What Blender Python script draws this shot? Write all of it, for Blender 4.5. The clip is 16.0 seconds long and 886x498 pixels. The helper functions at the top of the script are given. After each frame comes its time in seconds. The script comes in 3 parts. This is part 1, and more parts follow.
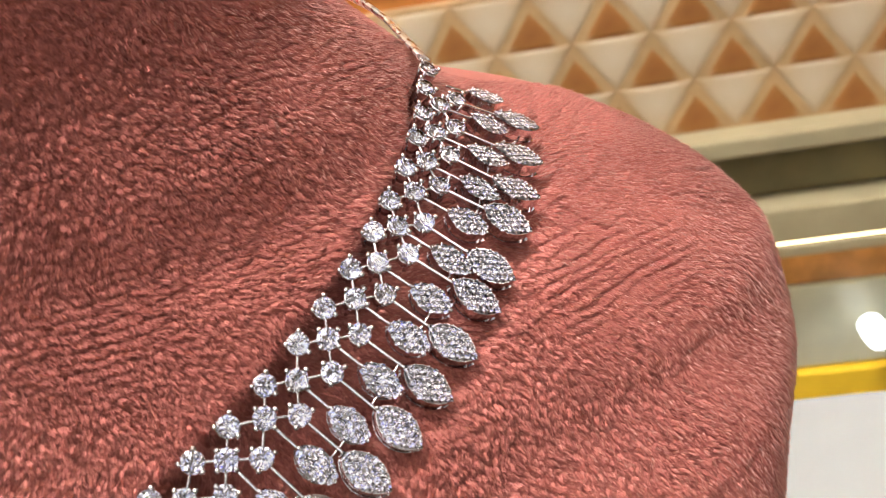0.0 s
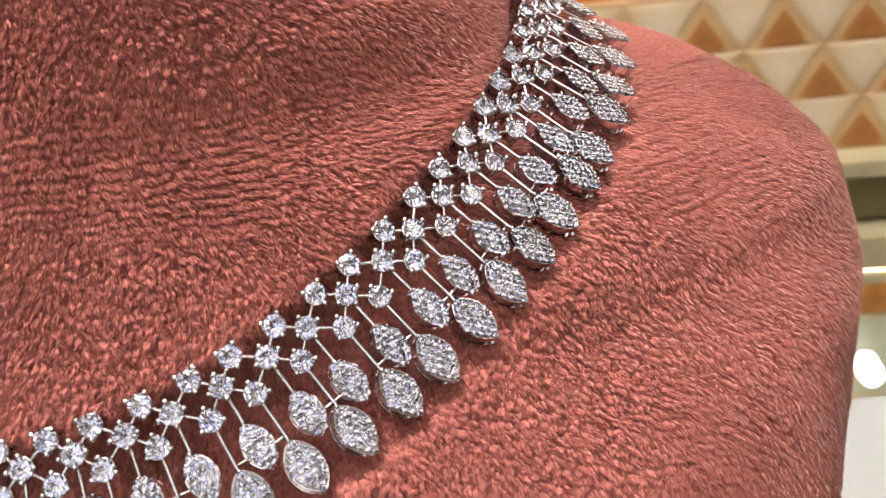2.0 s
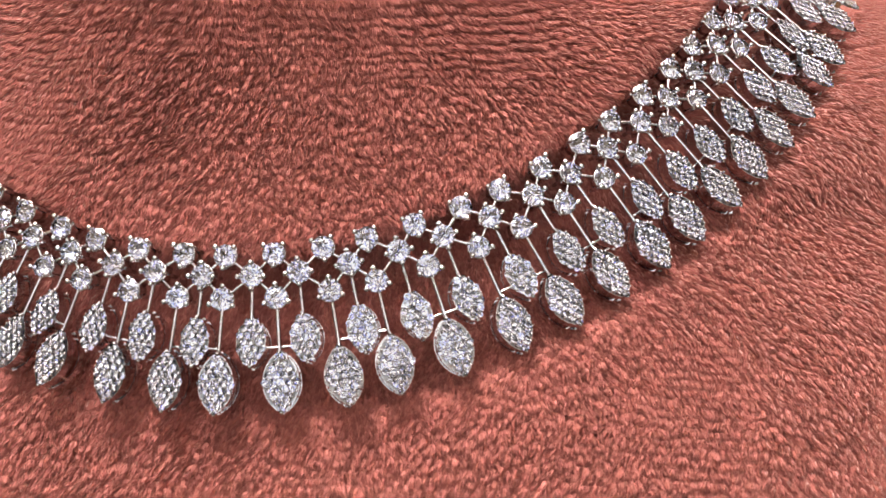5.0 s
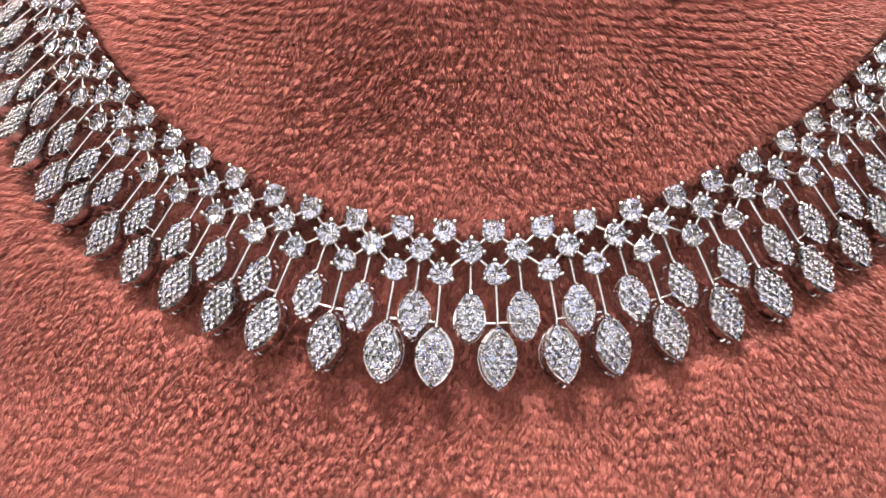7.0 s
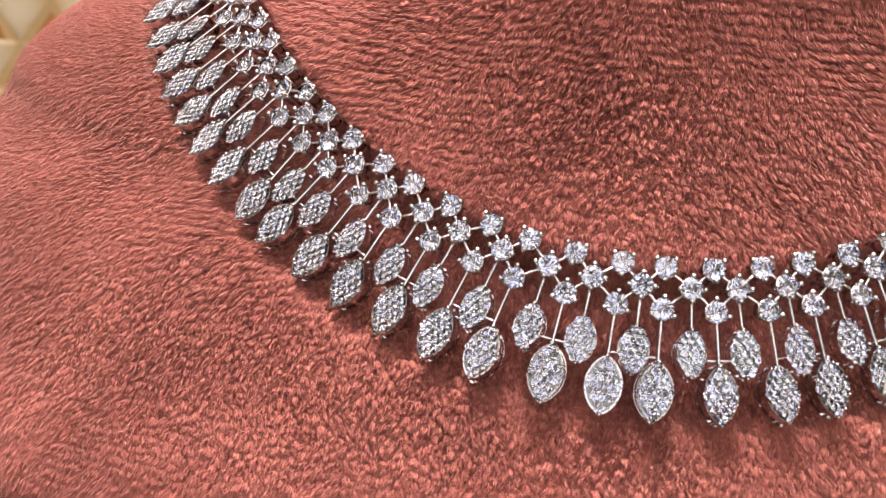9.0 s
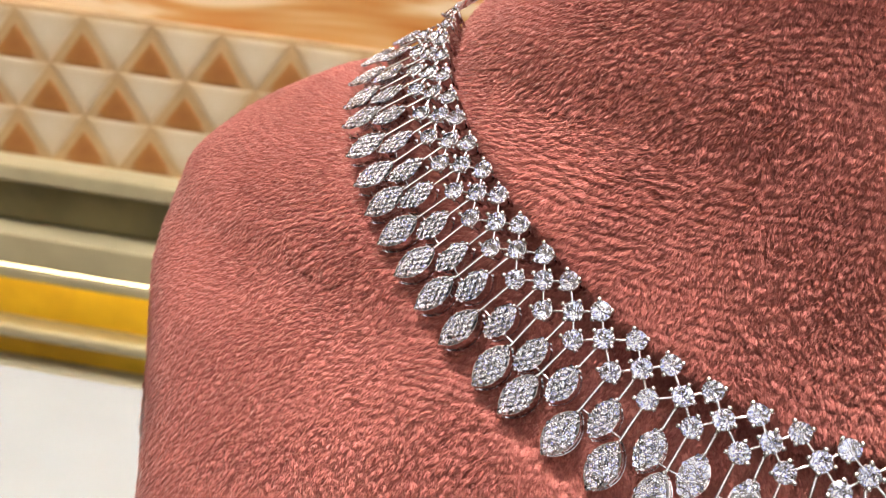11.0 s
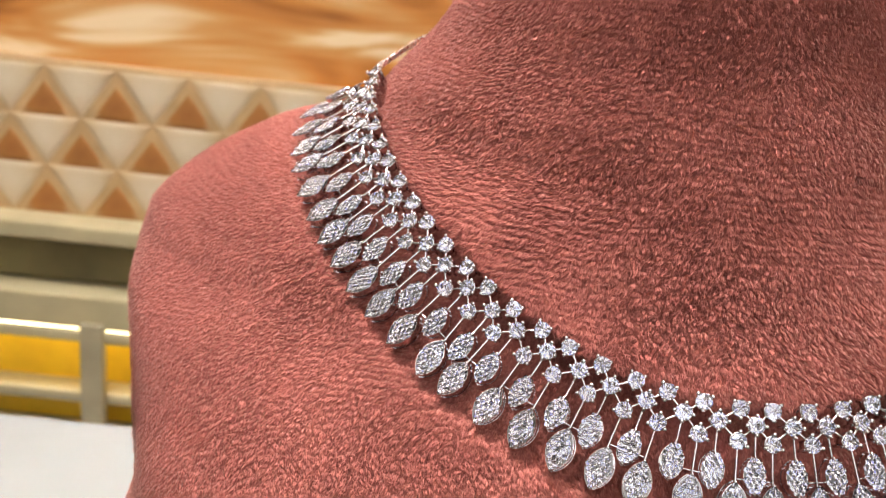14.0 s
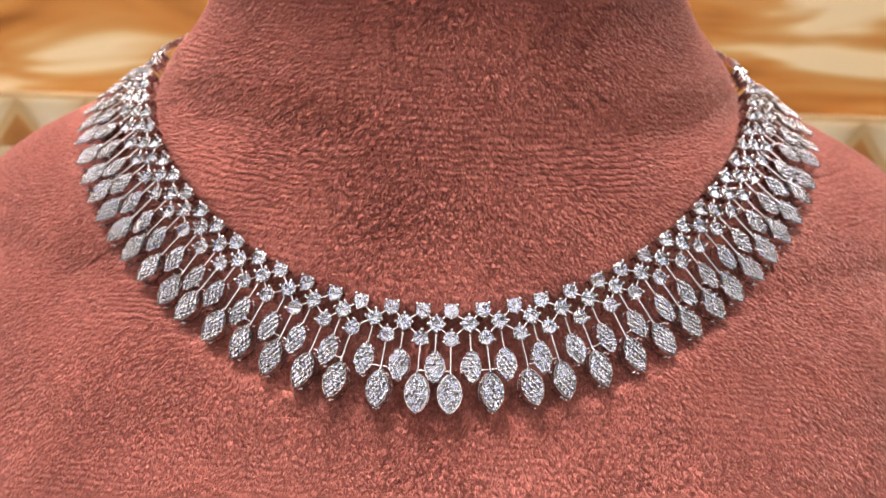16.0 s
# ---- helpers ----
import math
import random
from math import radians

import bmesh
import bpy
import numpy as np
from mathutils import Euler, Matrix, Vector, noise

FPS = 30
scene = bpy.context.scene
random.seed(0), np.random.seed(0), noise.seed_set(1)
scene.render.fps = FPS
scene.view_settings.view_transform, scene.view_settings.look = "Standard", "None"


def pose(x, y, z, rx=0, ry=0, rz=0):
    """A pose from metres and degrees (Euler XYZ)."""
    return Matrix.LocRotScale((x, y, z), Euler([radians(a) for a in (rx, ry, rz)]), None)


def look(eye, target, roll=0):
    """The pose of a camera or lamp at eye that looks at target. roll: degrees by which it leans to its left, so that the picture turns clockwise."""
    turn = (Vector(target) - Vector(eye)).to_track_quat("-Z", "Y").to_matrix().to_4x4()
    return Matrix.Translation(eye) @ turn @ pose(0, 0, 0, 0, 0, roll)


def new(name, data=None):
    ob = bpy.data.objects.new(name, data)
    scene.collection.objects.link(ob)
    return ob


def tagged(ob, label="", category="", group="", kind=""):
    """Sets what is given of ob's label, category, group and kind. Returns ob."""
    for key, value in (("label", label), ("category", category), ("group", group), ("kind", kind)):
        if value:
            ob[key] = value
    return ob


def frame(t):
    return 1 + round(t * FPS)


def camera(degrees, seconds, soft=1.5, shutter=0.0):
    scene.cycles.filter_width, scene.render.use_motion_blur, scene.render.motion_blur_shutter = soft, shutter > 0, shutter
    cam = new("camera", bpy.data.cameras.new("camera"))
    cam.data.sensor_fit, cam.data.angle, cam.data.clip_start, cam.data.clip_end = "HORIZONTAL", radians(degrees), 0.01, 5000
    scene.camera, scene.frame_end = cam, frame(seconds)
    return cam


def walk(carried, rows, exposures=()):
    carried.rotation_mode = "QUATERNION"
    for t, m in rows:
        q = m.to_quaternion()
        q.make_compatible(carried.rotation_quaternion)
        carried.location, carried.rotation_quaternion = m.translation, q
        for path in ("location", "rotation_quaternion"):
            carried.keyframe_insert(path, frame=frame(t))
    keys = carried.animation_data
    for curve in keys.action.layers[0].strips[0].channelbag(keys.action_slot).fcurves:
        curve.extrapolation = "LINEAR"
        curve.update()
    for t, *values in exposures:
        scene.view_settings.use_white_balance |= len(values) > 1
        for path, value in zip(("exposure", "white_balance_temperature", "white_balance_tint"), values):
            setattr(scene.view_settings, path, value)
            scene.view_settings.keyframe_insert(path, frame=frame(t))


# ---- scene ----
# A rhinestone collar necklace on a velvet display bust in a shop; the camera slides along it, a hand's width off.
MM = 0.001
cam = camera(47.65, 16.0, soft=0.9)
cam.data.dof.use_dof = True
cam.data.dof.focus_distance = 0.130
cam.data.dof.aperture_fstop = 48.0
PATH = [
    (0, (0.0794, -0.1279, 0.0678), (0.0622, -0.0202, 0.0178), -11.21),
    (0.5, (0.0770, -0.1318, 0.0635), (0.0604, -0.0232, 0.0153), -10.06),
    (1, (0.0737, -0.1366, 0.0618), (0.0573, -0.0275, 0.0145), -9.00),
    (1.5, (0.0690, -0.1399, 0.0590), (0.0532, -0.0306, 0.0121), -7.97),
    (2, (0.0654, -0.1423, 0.0558), (0.0498, -0.0330, 0.0089), -7.31),
    (2.5, (0.0634, -0.1445, 0.0535), (0.0480, -0.0352, 0.0065), -6.63),
    (3, (0.0595, -0.1476, 0.0514), (0.0446, -0.0380, 0.0048), -5.82),
    (3.5, (0.0547, -0.1498, 0.0482), (0.0402, -0.0401, 0.0018), -4.72),
    (4, (0.0484, -0.1527, 0.0457), (0.0344, -0.0430, -0.0007), -3.42),
    (4.2, (0.0462, -0.1534, 0.0462), (0.0317, -0.0442, -0.0014), -2.90),
    (6.3, (0.0200, -0.1606, 0.0405), (0.0082, -0.0500, -0.0044), 1.80),
    (6.5, (0.0172, -0.1611, 0.0398), (0.0054, -0.0502, -0.0043), 2.12),
    (7, (0.0122, -0.1622, 0.0406), (0.0008, -0.0513, -0.0038), 2.81),
    (7.5, (0.0066, -0.1633, 0.0405), (-0.0046, -0.0523, -0.0037), 3.32),
    (8, (0.0014, -0.1643, 0.0408), (-0.0096, -0.0534, -0.0035), 3.88),
    (8.5, (-0.0041, -0.1651, 0.0417), (-0.0154, -0.0541, -0.0026), 4.36),
    (9, (-0.0113, -0.1653, 0.0424), (-0.0226, -0.0542, -0.0016), 5.03),
    (9.5, (-0.0192, -0.1648, 0.0441), (-0.0300, -0.0538, -0.0003), 5.77),
    (10, (-0.0275, -0.1639, 0.0464), (-0.0395, -0.0528, 0.0027), 6.13),
    (10.2, (-0.0307, -0.1637, 0.0483), (-0.0433, -0.0526, 0.0045), 6.16),
    (12.3, (-0.0566, -0.1551, 0.0633), (-0.0624, -0.0418, 0.0243), 8.06),
    (12.5, (-0.0577, -0.1566, 0.0641), (-0.0627, -0.0432, 0.0250), 8.05),
    (13, (-0.0583, -0.1634, 0.0656), (-0.0603, -0.0499, 0.0268), 7.86),
    (13.5, (-0.0550, -0.1767, 0.0650), (-0.0554, -0.0631, 0.0263), 7.01),
    (14, (-0.0466, -0.1905, 0.0652), (-0.0458, -0.0769, 0.0266), 5.96),
    (14.5, (-0.0337, -0.2023, 0.0661), (-0.0325, -0.0887, 0.0274), 4.71),
    (15, (-0.0185, -0.2086, 0.0650), (-0.0175, -0.0948, 0.0270), 3.44),
    (15.5, (-0.0068, -0.2126, 0.0646), (-0.0071, -0.0987, 0.0268), 2.30),
    (16, (0.0026, -0.2140, 0.0630), (0.0011, -0.1000, 0.0256), 1.57),
]
walk(cam, [(t, look(eye, target, roll)) for t, eye, target, roll in PATH])

# ---- world and lights ----
world = bpy.data.worlds.new("shop_air")
scene.world = world
world.use_nodes = True
world.node_tree.nodes["Background"].inputs[0].default_value = (0.9, 0.85, 0.8, 1)
world.node_tree.nodes["Background"].inputs[1].default_value = 0.03
scene.view_settings.exposure = -0.25
KEY_GLOW = 112.0
SIDE_GLOW = 8.5
PANEL_GLOW = 3.2
SPOT_GLOW = 200.0
STRIP_GLOW = 8.0
FRONT_FILL = 0.8

# ---- materials ----


def material(name):
    mat = bpy.data.materials.new(name)
    mat.use_nodes = True
    tree = mat.node_tree
    return mat, tree, tree.nodes["Principled BSDF"]


def node(tree, kind, **values):
    n = tree.nodes.new(kind)
    for key, value in values.items():
        n.inputs[key.replace("_", " ")].default_value = value
    return n


def ramp(tree, source, stops):
    r = tree.nodes.new("ShaderNodeValToRGB")
    while len(r.color_ramp.elements) < len(stops):
        r.color_ramp.elements.new(0.5)
    for e, (at, col) in zip(r.color_ramp.elements, stops):
        e.position, e.color = at, (*col, 1)
    tree.links.new(source, r.inputs[0])
    return r


def stretched(tree, sx, sy, sz):
    co = tree.nodes.new("ShaderNodeTexCoord")
    mp = tree.nodes.new("ShaderNodeMapping")
    mp.inputs["Scale"].default_value = (sx, sy, sz)
    tree.links.new(co.outputs["Object"], mp.inputs["Vector"])
    return mp.outputs[0]


def noise_at(tree, vector, scale, detail=3.0, rough=0.55, warp=0.0):
    n = node(tree, "ShaderNodeTexNoise", Scale=scale, Detail=detail, Roughness=rough, Distortion=warp)
    tree.links.new(vector, n.inputs["Vector"])
    return n


def mixed(tree, kind, a, b, fac):
    m = tree.nodes.new("ShaderNodeMix")
    m.data_type, m.blend_type = "RGBA", kind
    for socket, value in ((m.inputs[0], fac), (m.inputs[6], a), (m.inputs[7], b)):
        if hasattr(value, "is_linked"):
            tree.links.new(value, socket)
        else:
            socket.default_value = value
    return m.outputs[2]


def add(tree, a, ka, b, kb):
    m1 = tree.nodes.new("ShaderNodeMath")
    m1.operation = "MULTIPLY"
    tree.links.new(a, m1.inputs[0])
    m1.inputs[1].default_value = ka
    m2 = tree.nodes.new("ShaderNodeMath")
    m2.operation = "MULTIPLY_ADD"
    tree.links.new(b, m2.inputs[0])
    m2.inputs[1].default_value = kb
    tree.links.new(m1.outputs[0], m2.inputs[2])
    return m2.outputs[0]


def warped(tree, vector, scale, amount):
    """The coordinates, pushed about by noise."""
    n = noise_at(tree, vector, scale, 2.0)
    m = tree.nodes.new("ShaderNodeVectorMath")
    m.operation = "MULTIPLY_ADD"
    tree.links.new(n.outputs["Color"], m.inputs[0])
    m.inputs[1].default_value = (amount, amount, amount)
    tree.links.new(vector, m.inputs[2])
    return m.outputs[0]


def velvet():
    """Short rose plush: the brushed nap's uneven sheen painted as tone patches, and fibres that each took the dye a
    little differently.
    """
    mat, tree, bsdf = material("rose_plush")
    patch = noise_at(tree, stretched(tree, 1, 1, 1), 38.0, 4.0, 0.6, 0.8)
    tone = ramp(tree, patch.outputs[0], [(0.32, (0.41, 0.131, 0.107)), (0.68, (0.53, 0.177, 0.142))])
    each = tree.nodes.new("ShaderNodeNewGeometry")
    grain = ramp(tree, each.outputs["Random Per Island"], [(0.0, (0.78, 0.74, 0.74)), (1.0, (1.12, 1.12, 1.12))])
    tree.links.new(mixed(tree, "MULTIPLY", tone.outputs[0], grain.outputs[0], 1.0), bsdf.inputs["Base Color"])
    bsdf.inputs["Roughness"].default_value = 0.95
    bsdf.inputs["Specular IOR Level"].default_value = 0.05
    bsdf.inputs["Sheen Weight"].default_value = 0.65
    bsdf.inputs["Sheen Roughness"].default_value = 0.4
    bsdf.inputs["Sheen Tint"].default_value = (1.0, 0.63, 0.53, 1)
    return mat


def metal(name, colour, rough):
    mat, tree, bsdf = material(name)
    n = noise_at(tree, stretched(tree, 1, 1, 1), 900.0, 3.0)
    r = ramp(tree, n.outputs[0], [(0.35, (rough * 0.6,) * 3), (0.7, (rough * 1.5,) * 3)])
    tree.links.new(r.outputs[0], bsdf.inputs["Roughness"])
    bsdf.inputs["Base Color"].default_value = (*colour, 1)
    bsdf.inputs["Metallic"].default_value = 1.0
    return mat


def foil(name, rough):
    """The mirror behind a stone, with white, blue and lilac fire painted into it."""
    mat, tree, bsdf = material(name)
    v = stretched(tree, 1500, 1500, 1500)
    info = tree.nodes.new("ShaderNodeObjectInfo")
    n = tree.nodes.new("ShaderNodeTexNoise")
    n.noise_dimensions = "4D"
    n.inputs["Detail"].default_value = 1.0
    tree.links.new(v, n.inputs["Vector"])
    far = tree.nodes.new("ShaderNodeMath")
    far.operation = "MULTIPLY"
    far.inputs[1].default_value = 50.0
    tree.links.new(info.outputs["Random"], far.inputs[0])
    tree.links.new(far.outputs[0], n.inputs["W"])
    r = ramp(tree, n.outputs[0], [(0.34, (0.38, 0.43, 0.95)), (0.41, (0.94, 0.95, 1.0)), (0.6, (0.98, 0.97, 0.96)), (0.68, (0.85, 0.78, 1.0)), (0.76, (1.0, 0.86, 0.7))])
    tree.links.new(r.outputs[0], bsdf.inputs["Base Color"])
    bsdf.inputs["Roughness"].default_value = rough
    bsdf.inputs["Metallic"].default_value = 1.0
    return mat


def crystal():
    mat, tree, bsdf = material("clear_crystal")
    bsdf.inputs["Base Color"].default_value = (0.95, 0.97, 1.0, 1)
    bsdf.inputs["Roughness"].default_value = 0.0
    bsdf.inputs["IOR"].default_value = 1.6
    bsdf.inputs["Transmission Weight"].default_value = 1.0
    return mat


def plain(name, colour, rough=0.5, spread=0.12, scale=14.0):
    mat, tree, bsdf = material(name)
    n = noise_at(tree, stretched(tree, 1, 1, 1), scale, 4.0)
    lo = tuple(c * (1 - spread) for c in colour)
    hi = tuple(min(1.0, c * (1 + spread)) for c in colour)
    r = ramp(tree, n.outputs[0], [(0.3, lo), (0.7, hi)])
    tree.links.new(r.outputs[0], bsdf.inputs["Base Color"])
    bsdf.inputs["Roughness"].default_value = rough
    return mat


def soft_triangle(name, stops, reach, middle):
    """A triangle pointing down from the origin's height, its colour running from the rim to the middle."""
    mat, tree, bsdf = material(name)
    co = tree.nodes.new("ShaderNodeTexCoord")
    drift = warped(tree, co.outputs["Object"], 60.0, 0.012)
    d = tree.nodes.new("ShaderNodeVectorMath")
    d.operation = "DISTANCE"
    tree.links.new(drift, d.inputs[0])
    d.inputs[1].default_value = (0.006, 0.006, middle + 0.006)
    m = tree.nodes.new("ShaderNodeMath")
    m.operation = "DIVIDE"
    tree.links.new(d.outputs["Value"], m.inputs[0])
    m.inputs[1].default_value = reach
    r = ramp(tree, m.outputs[0], stops)
    tree.links.new(r.outputs[0], bsdf.inputs["Base Color"])
    bsdf.inputs["Roughness"].default_value = 0.6
    return mat


def onyx():
    mat, tree, bsdf = material("honey_onyx")
    n = noise_at(tree, stretched(tree, 3.6, 3.6, 15.0), 1.0, 2.5, 0.5, 1.2)
    r = ramp(tree, n.outputs[0], [(0.30, (0.24, 0.085, 0.018)), (0.46, (0.48, 0.19, 0.045)), (0.56, (0.55, 0.29, 0.10)),
                                  (0.66, (0.72, 0.55, 0.34))])
    tree.links.new(r.outputs[0], bsdf.inputs["Base Color"])
    bsdf.inputs["Roughness"].default_value = 0.25
    return mat


def glass(name, colour):
    mat, tree, bsdf = material(name)
    bsdf.inputs["Base Color"].default_value = (*colour, 1)
    bsdf.inputs["Roughness"].default_value = 0.02
    bsdf.inputs["IOR"].default_value = 1.5
    bsdf.inputs["Transmission Weight"].default_value = 1.0
    return mat


def emitter(name, colour, strength):
    mat, tree, bsdf = material(name)
    bsdf.inputs["Base Color"].default_value = (0.9, 0.9, 0.9, 1)
    bsdf.inputs["Emission Color"].default_value = (*colour, 1)
    bsdf.inputs["Emission Strength"].default_value = strength
    return mat


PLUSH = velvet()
SILVER = metal("rhodium_plate", (0.80, 0.79, 0.81), 0.14)
# darker than the leaf's silver: shade between the tiny stones put into its colour
GAP_SHADE_PLATE = metal("shade_dark_plate", (0.45, 0.44, 0.45), 0.3)
CHAIN_SILVER = metal("silver_mesh", (0.86, 0.84, 0.80), 0.3)
CRYSTAL = crystal()
FOIL = foil("mirror_foil", 0.02)
PAVE_FOIL = foil("soft_foil", 0.06)
CREAM = soft_triangle("cream_rubbed_to_wood", [(0.0, (0.58, 0.48, 0.34)), (0.5, (0.53, 0.41, 0.26)), (1.0, (0.43, 0.28, 0.13))], 0.042, 0.032)
AMBER_INLAY = soft_triangle("amber_inlay", [(0.0, (0.27, 0.10, 0.02)), (0.55, (0.33, 0.135, 0.03)), (1.0, (0.43, 0.28, 0.13))], 0.03, 0.022)
LATTICE_BACK = plain("tan_wood", (0.43, 0.28, 0.13), 0.55, 0.15, 30)
AMBER_WOOD = plain("amber_wood", (0.40, 0.19, 0.055), 0.45, 0.3, 40)
ONYX = onyx()
WALL_PAINT = plain("warm_wall_paint", (0.32, 0.27, 0.21), 0.6, 0.06, 3)
CEILING_PAINT = plain("white_ceiling_paint", (0.8, 0.79, 0.77), 0.7, 0.04, 3)
FLOOR_TILE = plain("beige_floor", (0.30, 0.26, 0.21), 0.25, 0.12, 4)
COUNTER_WHITE = plain("white_counter", (0.30, 0.315, 0.31), 0.2, 0.08, 9)
OLIVE = plain("olive_glass_back", (0.20, 0.17, 0.075), 0.3, 0.35, 9)
GOLD_CLOTH = plain("golden_lining", (0.92, 0.55, 0.025), 0.5, 0.2, 12)
SHELF_EDGE = plain("pale_shelf_edge", (0.40, 0.34, 0.20), 0.3, 0.1, 20)
STEEL = plain("grey_post", (0.36, 0.31, 0.2), 0.35, 0.12, 30)
PALE_GREEN = plain("pale_green_panel", (0.52, 0.52, 0.40), 0.3, 0.15, 12)
STRIP = emitter("strip_diffuser", (1.0, 0.80, 0.45), STRIP_GLOW)
LAMP_GLINT = emitter("glint_glow", (0.85, 0.93, 1.0), 4.0)
FILL_PANE = emitter("fill_pane_glow", (0.74, 0.87, 1.0), FRONT_FILL)
KEY_PANEL = emitter("bright_diffuser", (1.0, 0.97, 0.955), KEY_GLOW)
SIDE_FILL = emitter("side_fill_diffuser", (1.0, 0.965, 0.935), SIDE_GLOW)
PANEL = emitter("panel_diffuser", (1.0, 0.965, 0.935), PANEL_GLOW)
SPOT = emitter("spot_lens", (0.88, 0.94, 1.0), SPOT_GLOW)

# ---- mesh helpers ----


def part(name, bm, mat, parent=None, label="", smooth=False):
    me = bpy.data.meshes.new(name)
    bm.to_mesh(me)
    bm.free()
    if smooth:
        me.shade_smooth()
    me.materials.append(mat)
    ob = new(name, me)
    ob.parent = parent
    return tagged(ob, label)


def piece(name, me, m, parent):
    ob = new(name, me)
    ob.parent = parent
    ob.matrix_basis = m
    return ob


def mesh_of(name, bm, mat, smooth=False, backing=None):
    me = bpy.data.meshes.new(name)
    bm.to_mesh(me)
    bm.free()
    if smooth:
        me.shade_smooth()
    me.materials.append(mat)
    if backing:
        me.materials.append(backing)
    return me


def box(bm, x0, y0, z0, x1, y1, z1, bevel=0.0):
    made = bmesh.ops.create_cube(bm, size=1.0)["verts"]
    for v in made:
        v.co = Vector((x0 + (v.co.x + 0.5) * (x1 - x0), y0 + (v.co.y + 0.5) * (y1 - y0), z0 + (v.co.z + 0.5) * (z1 - z0)))
    if bevel:
        edges = list({e for v in made for e in v.link_edges})
        bmesh.ops.bevel(bm, geom=edges, offset=bevel, segments=2, affect="EDGES", profile=0.5)
    return bm


def rod(bm, a, b, r, sides=8, r2=None):
    a, b = Vector(a), Vector(b)
    d = b - a
    m = Matrix.Translation((a + b) / 2) @ d.to_track_quat("Z", "Y").to_matrix().to_4x4()
    bmesh.ops.create_cone(bm, cap_ends=True, segments=sides, radius1=r, radius2=r if r2 is None else r2, depth=d.length, matrix=m)
    return bm


def lathe(bm, profile, sides, centre=(0, 0, 0)):
    """Rings of radius r at height z; a radius of 0 closes the end."""
    rings = []
    for r, z in profile:
        if r == 0:
            rings.append([bm.verts.new((centre[0], centre[1], centre[2] + z))])
        else:
            rings.append([bm.verts.new((centre[0] + r * math.cos(2 * math.pi * i / sides), centre[1] + r * math.sin(2 * math.pi * i / sides), centre[2] + z))
                          for i in range(sides)])
    for a, b in zip(rings, rings[1:]):
        for i in range(sides):
            j = (i + 1) % sides
            quad = [a[i % len(a)], a[j % len(a)], b[j % len(b)], b[i % len(b)]]
            quad = [v for n, v in enumerate(quad) if v not in quad[:n]]
            bm.faces.new(quad)
    bmesh.ops.recalc_face_normals(bm, faces=bm.faces)
    return bm


# ---- the collar's two edges ----

def spread(k):
    """The links hang in groups of three: two long drops draw together round a short one, then two short ones round a long one."""
    g = round(abs(k) / 1.5)
    return math.copysign(g * 1.5 + (abs(k) - g * 1.5) * (0.92 if g % 2 == 0 else 0.95), k)


def collar(k, wide, deep, high):
    q = k / 20
    return Vector((20 * sum(c * q ** (2 * i + 1) for i, c in enumerate(wide)), sum(c * q ** (2 * i) for i, c in enumerate(deep)), sum(c * q ** (2 * i) for i, c in enumerate(high))))


def inner(k):
    return collar(k, (4.913, -2.491, 1.263, -0.612), (-64.655, 84.065, -31.698, 9.775), (3.586, 52.85, -28.327, 6.16))


def outer(k):
    return collar(k, (6.454, -4.93, 4.213, -2.033), (-73.51, 118.393, -108.972, 67.355), (-10.079, 60.254, -30.613, 6.17))


# ---- the display bust ----
# Level sections, from the neck down: height, half width, front, back, squareness
SECTIONS = [
    (74, 41, -38, 28, 2.0), (60, 44.2, -39.9, 33.9, 1.99), (46, 50, -42.1, 43.9, 1.99), (36, 57.9, -45.3, 51.7, 2.02), (28, 64.6, -48.2, 61.5, 1.92),
    (20, 85.2, -51.2, 75.0, 1.82), (12, 98.9, -55.2, 70.4, 1.8), (4, 105.4, -60.7, 68.9, 1.8), (-5, 106.5, -66.7, 72.5, 2.2), (-15, 103.0, -74.3, 78.1, 2.7),
    (-30, 97.6, -86.0, 82.0, 3.2), (-60, 105, -85.2, 80.6, 3.0), (-110, 98, -78, 74, 2.8), (-158, 84, -60, 60, 2.6),
]


def section(z):
    """The bust's half width, half depth, squareness and centre at height z, in millimetres."""
    zs = [s[0] for s in SECTIONS][::-1]
    i = min(max(sum(1 for q in zs if q <= z) - 1, 0), len(zs) - 2)
    h = [zs[j + 1] - zs[j] for j in range(len(zs) - 1)]
    t = (z - zs[i]) / h[i]
    out = []
    for c in range(1, 5):
        v = [s[c] for s in SECTIONS][::-1]
        d = [(v[j + 1] - v[j]) / h[j] for j in range(len(h))]

        def slope(j):
            if j == 0 or j == len(h):
                return d[min(j, len(h) - 1)]
            a, b = d[j - 1], d[j]
            return 2 * a * b / (a + b) if a * b > 0 else 0.0
        m0, m1 = slope(i), slope(i + 1)
        out.append((1 + 2 * t) * (1 - t) ** 2 * v[i] + t * (1 - t) ** 2 * h[i] * m0 + t * t * (3 - 2 * t) * v[i + 1] + t * t * (t - 1) * h[i] * m1)
    rx, front, back, n = out
    return rx, (back - front) / 2, n, (back + front) / 2


def skin(angle, z):
    """A point of the bust's surface at an angle from the front and a height."""
    rx, ry, n, yc = section(z)
    s, c = math.sin(angle), math.cos(angle)
    return Vector((rx * math.copysign(abs(s) ** (2 / n), s), yc - ry * math.copysign(abs(c) ** (2 / n), c), z)) * MM


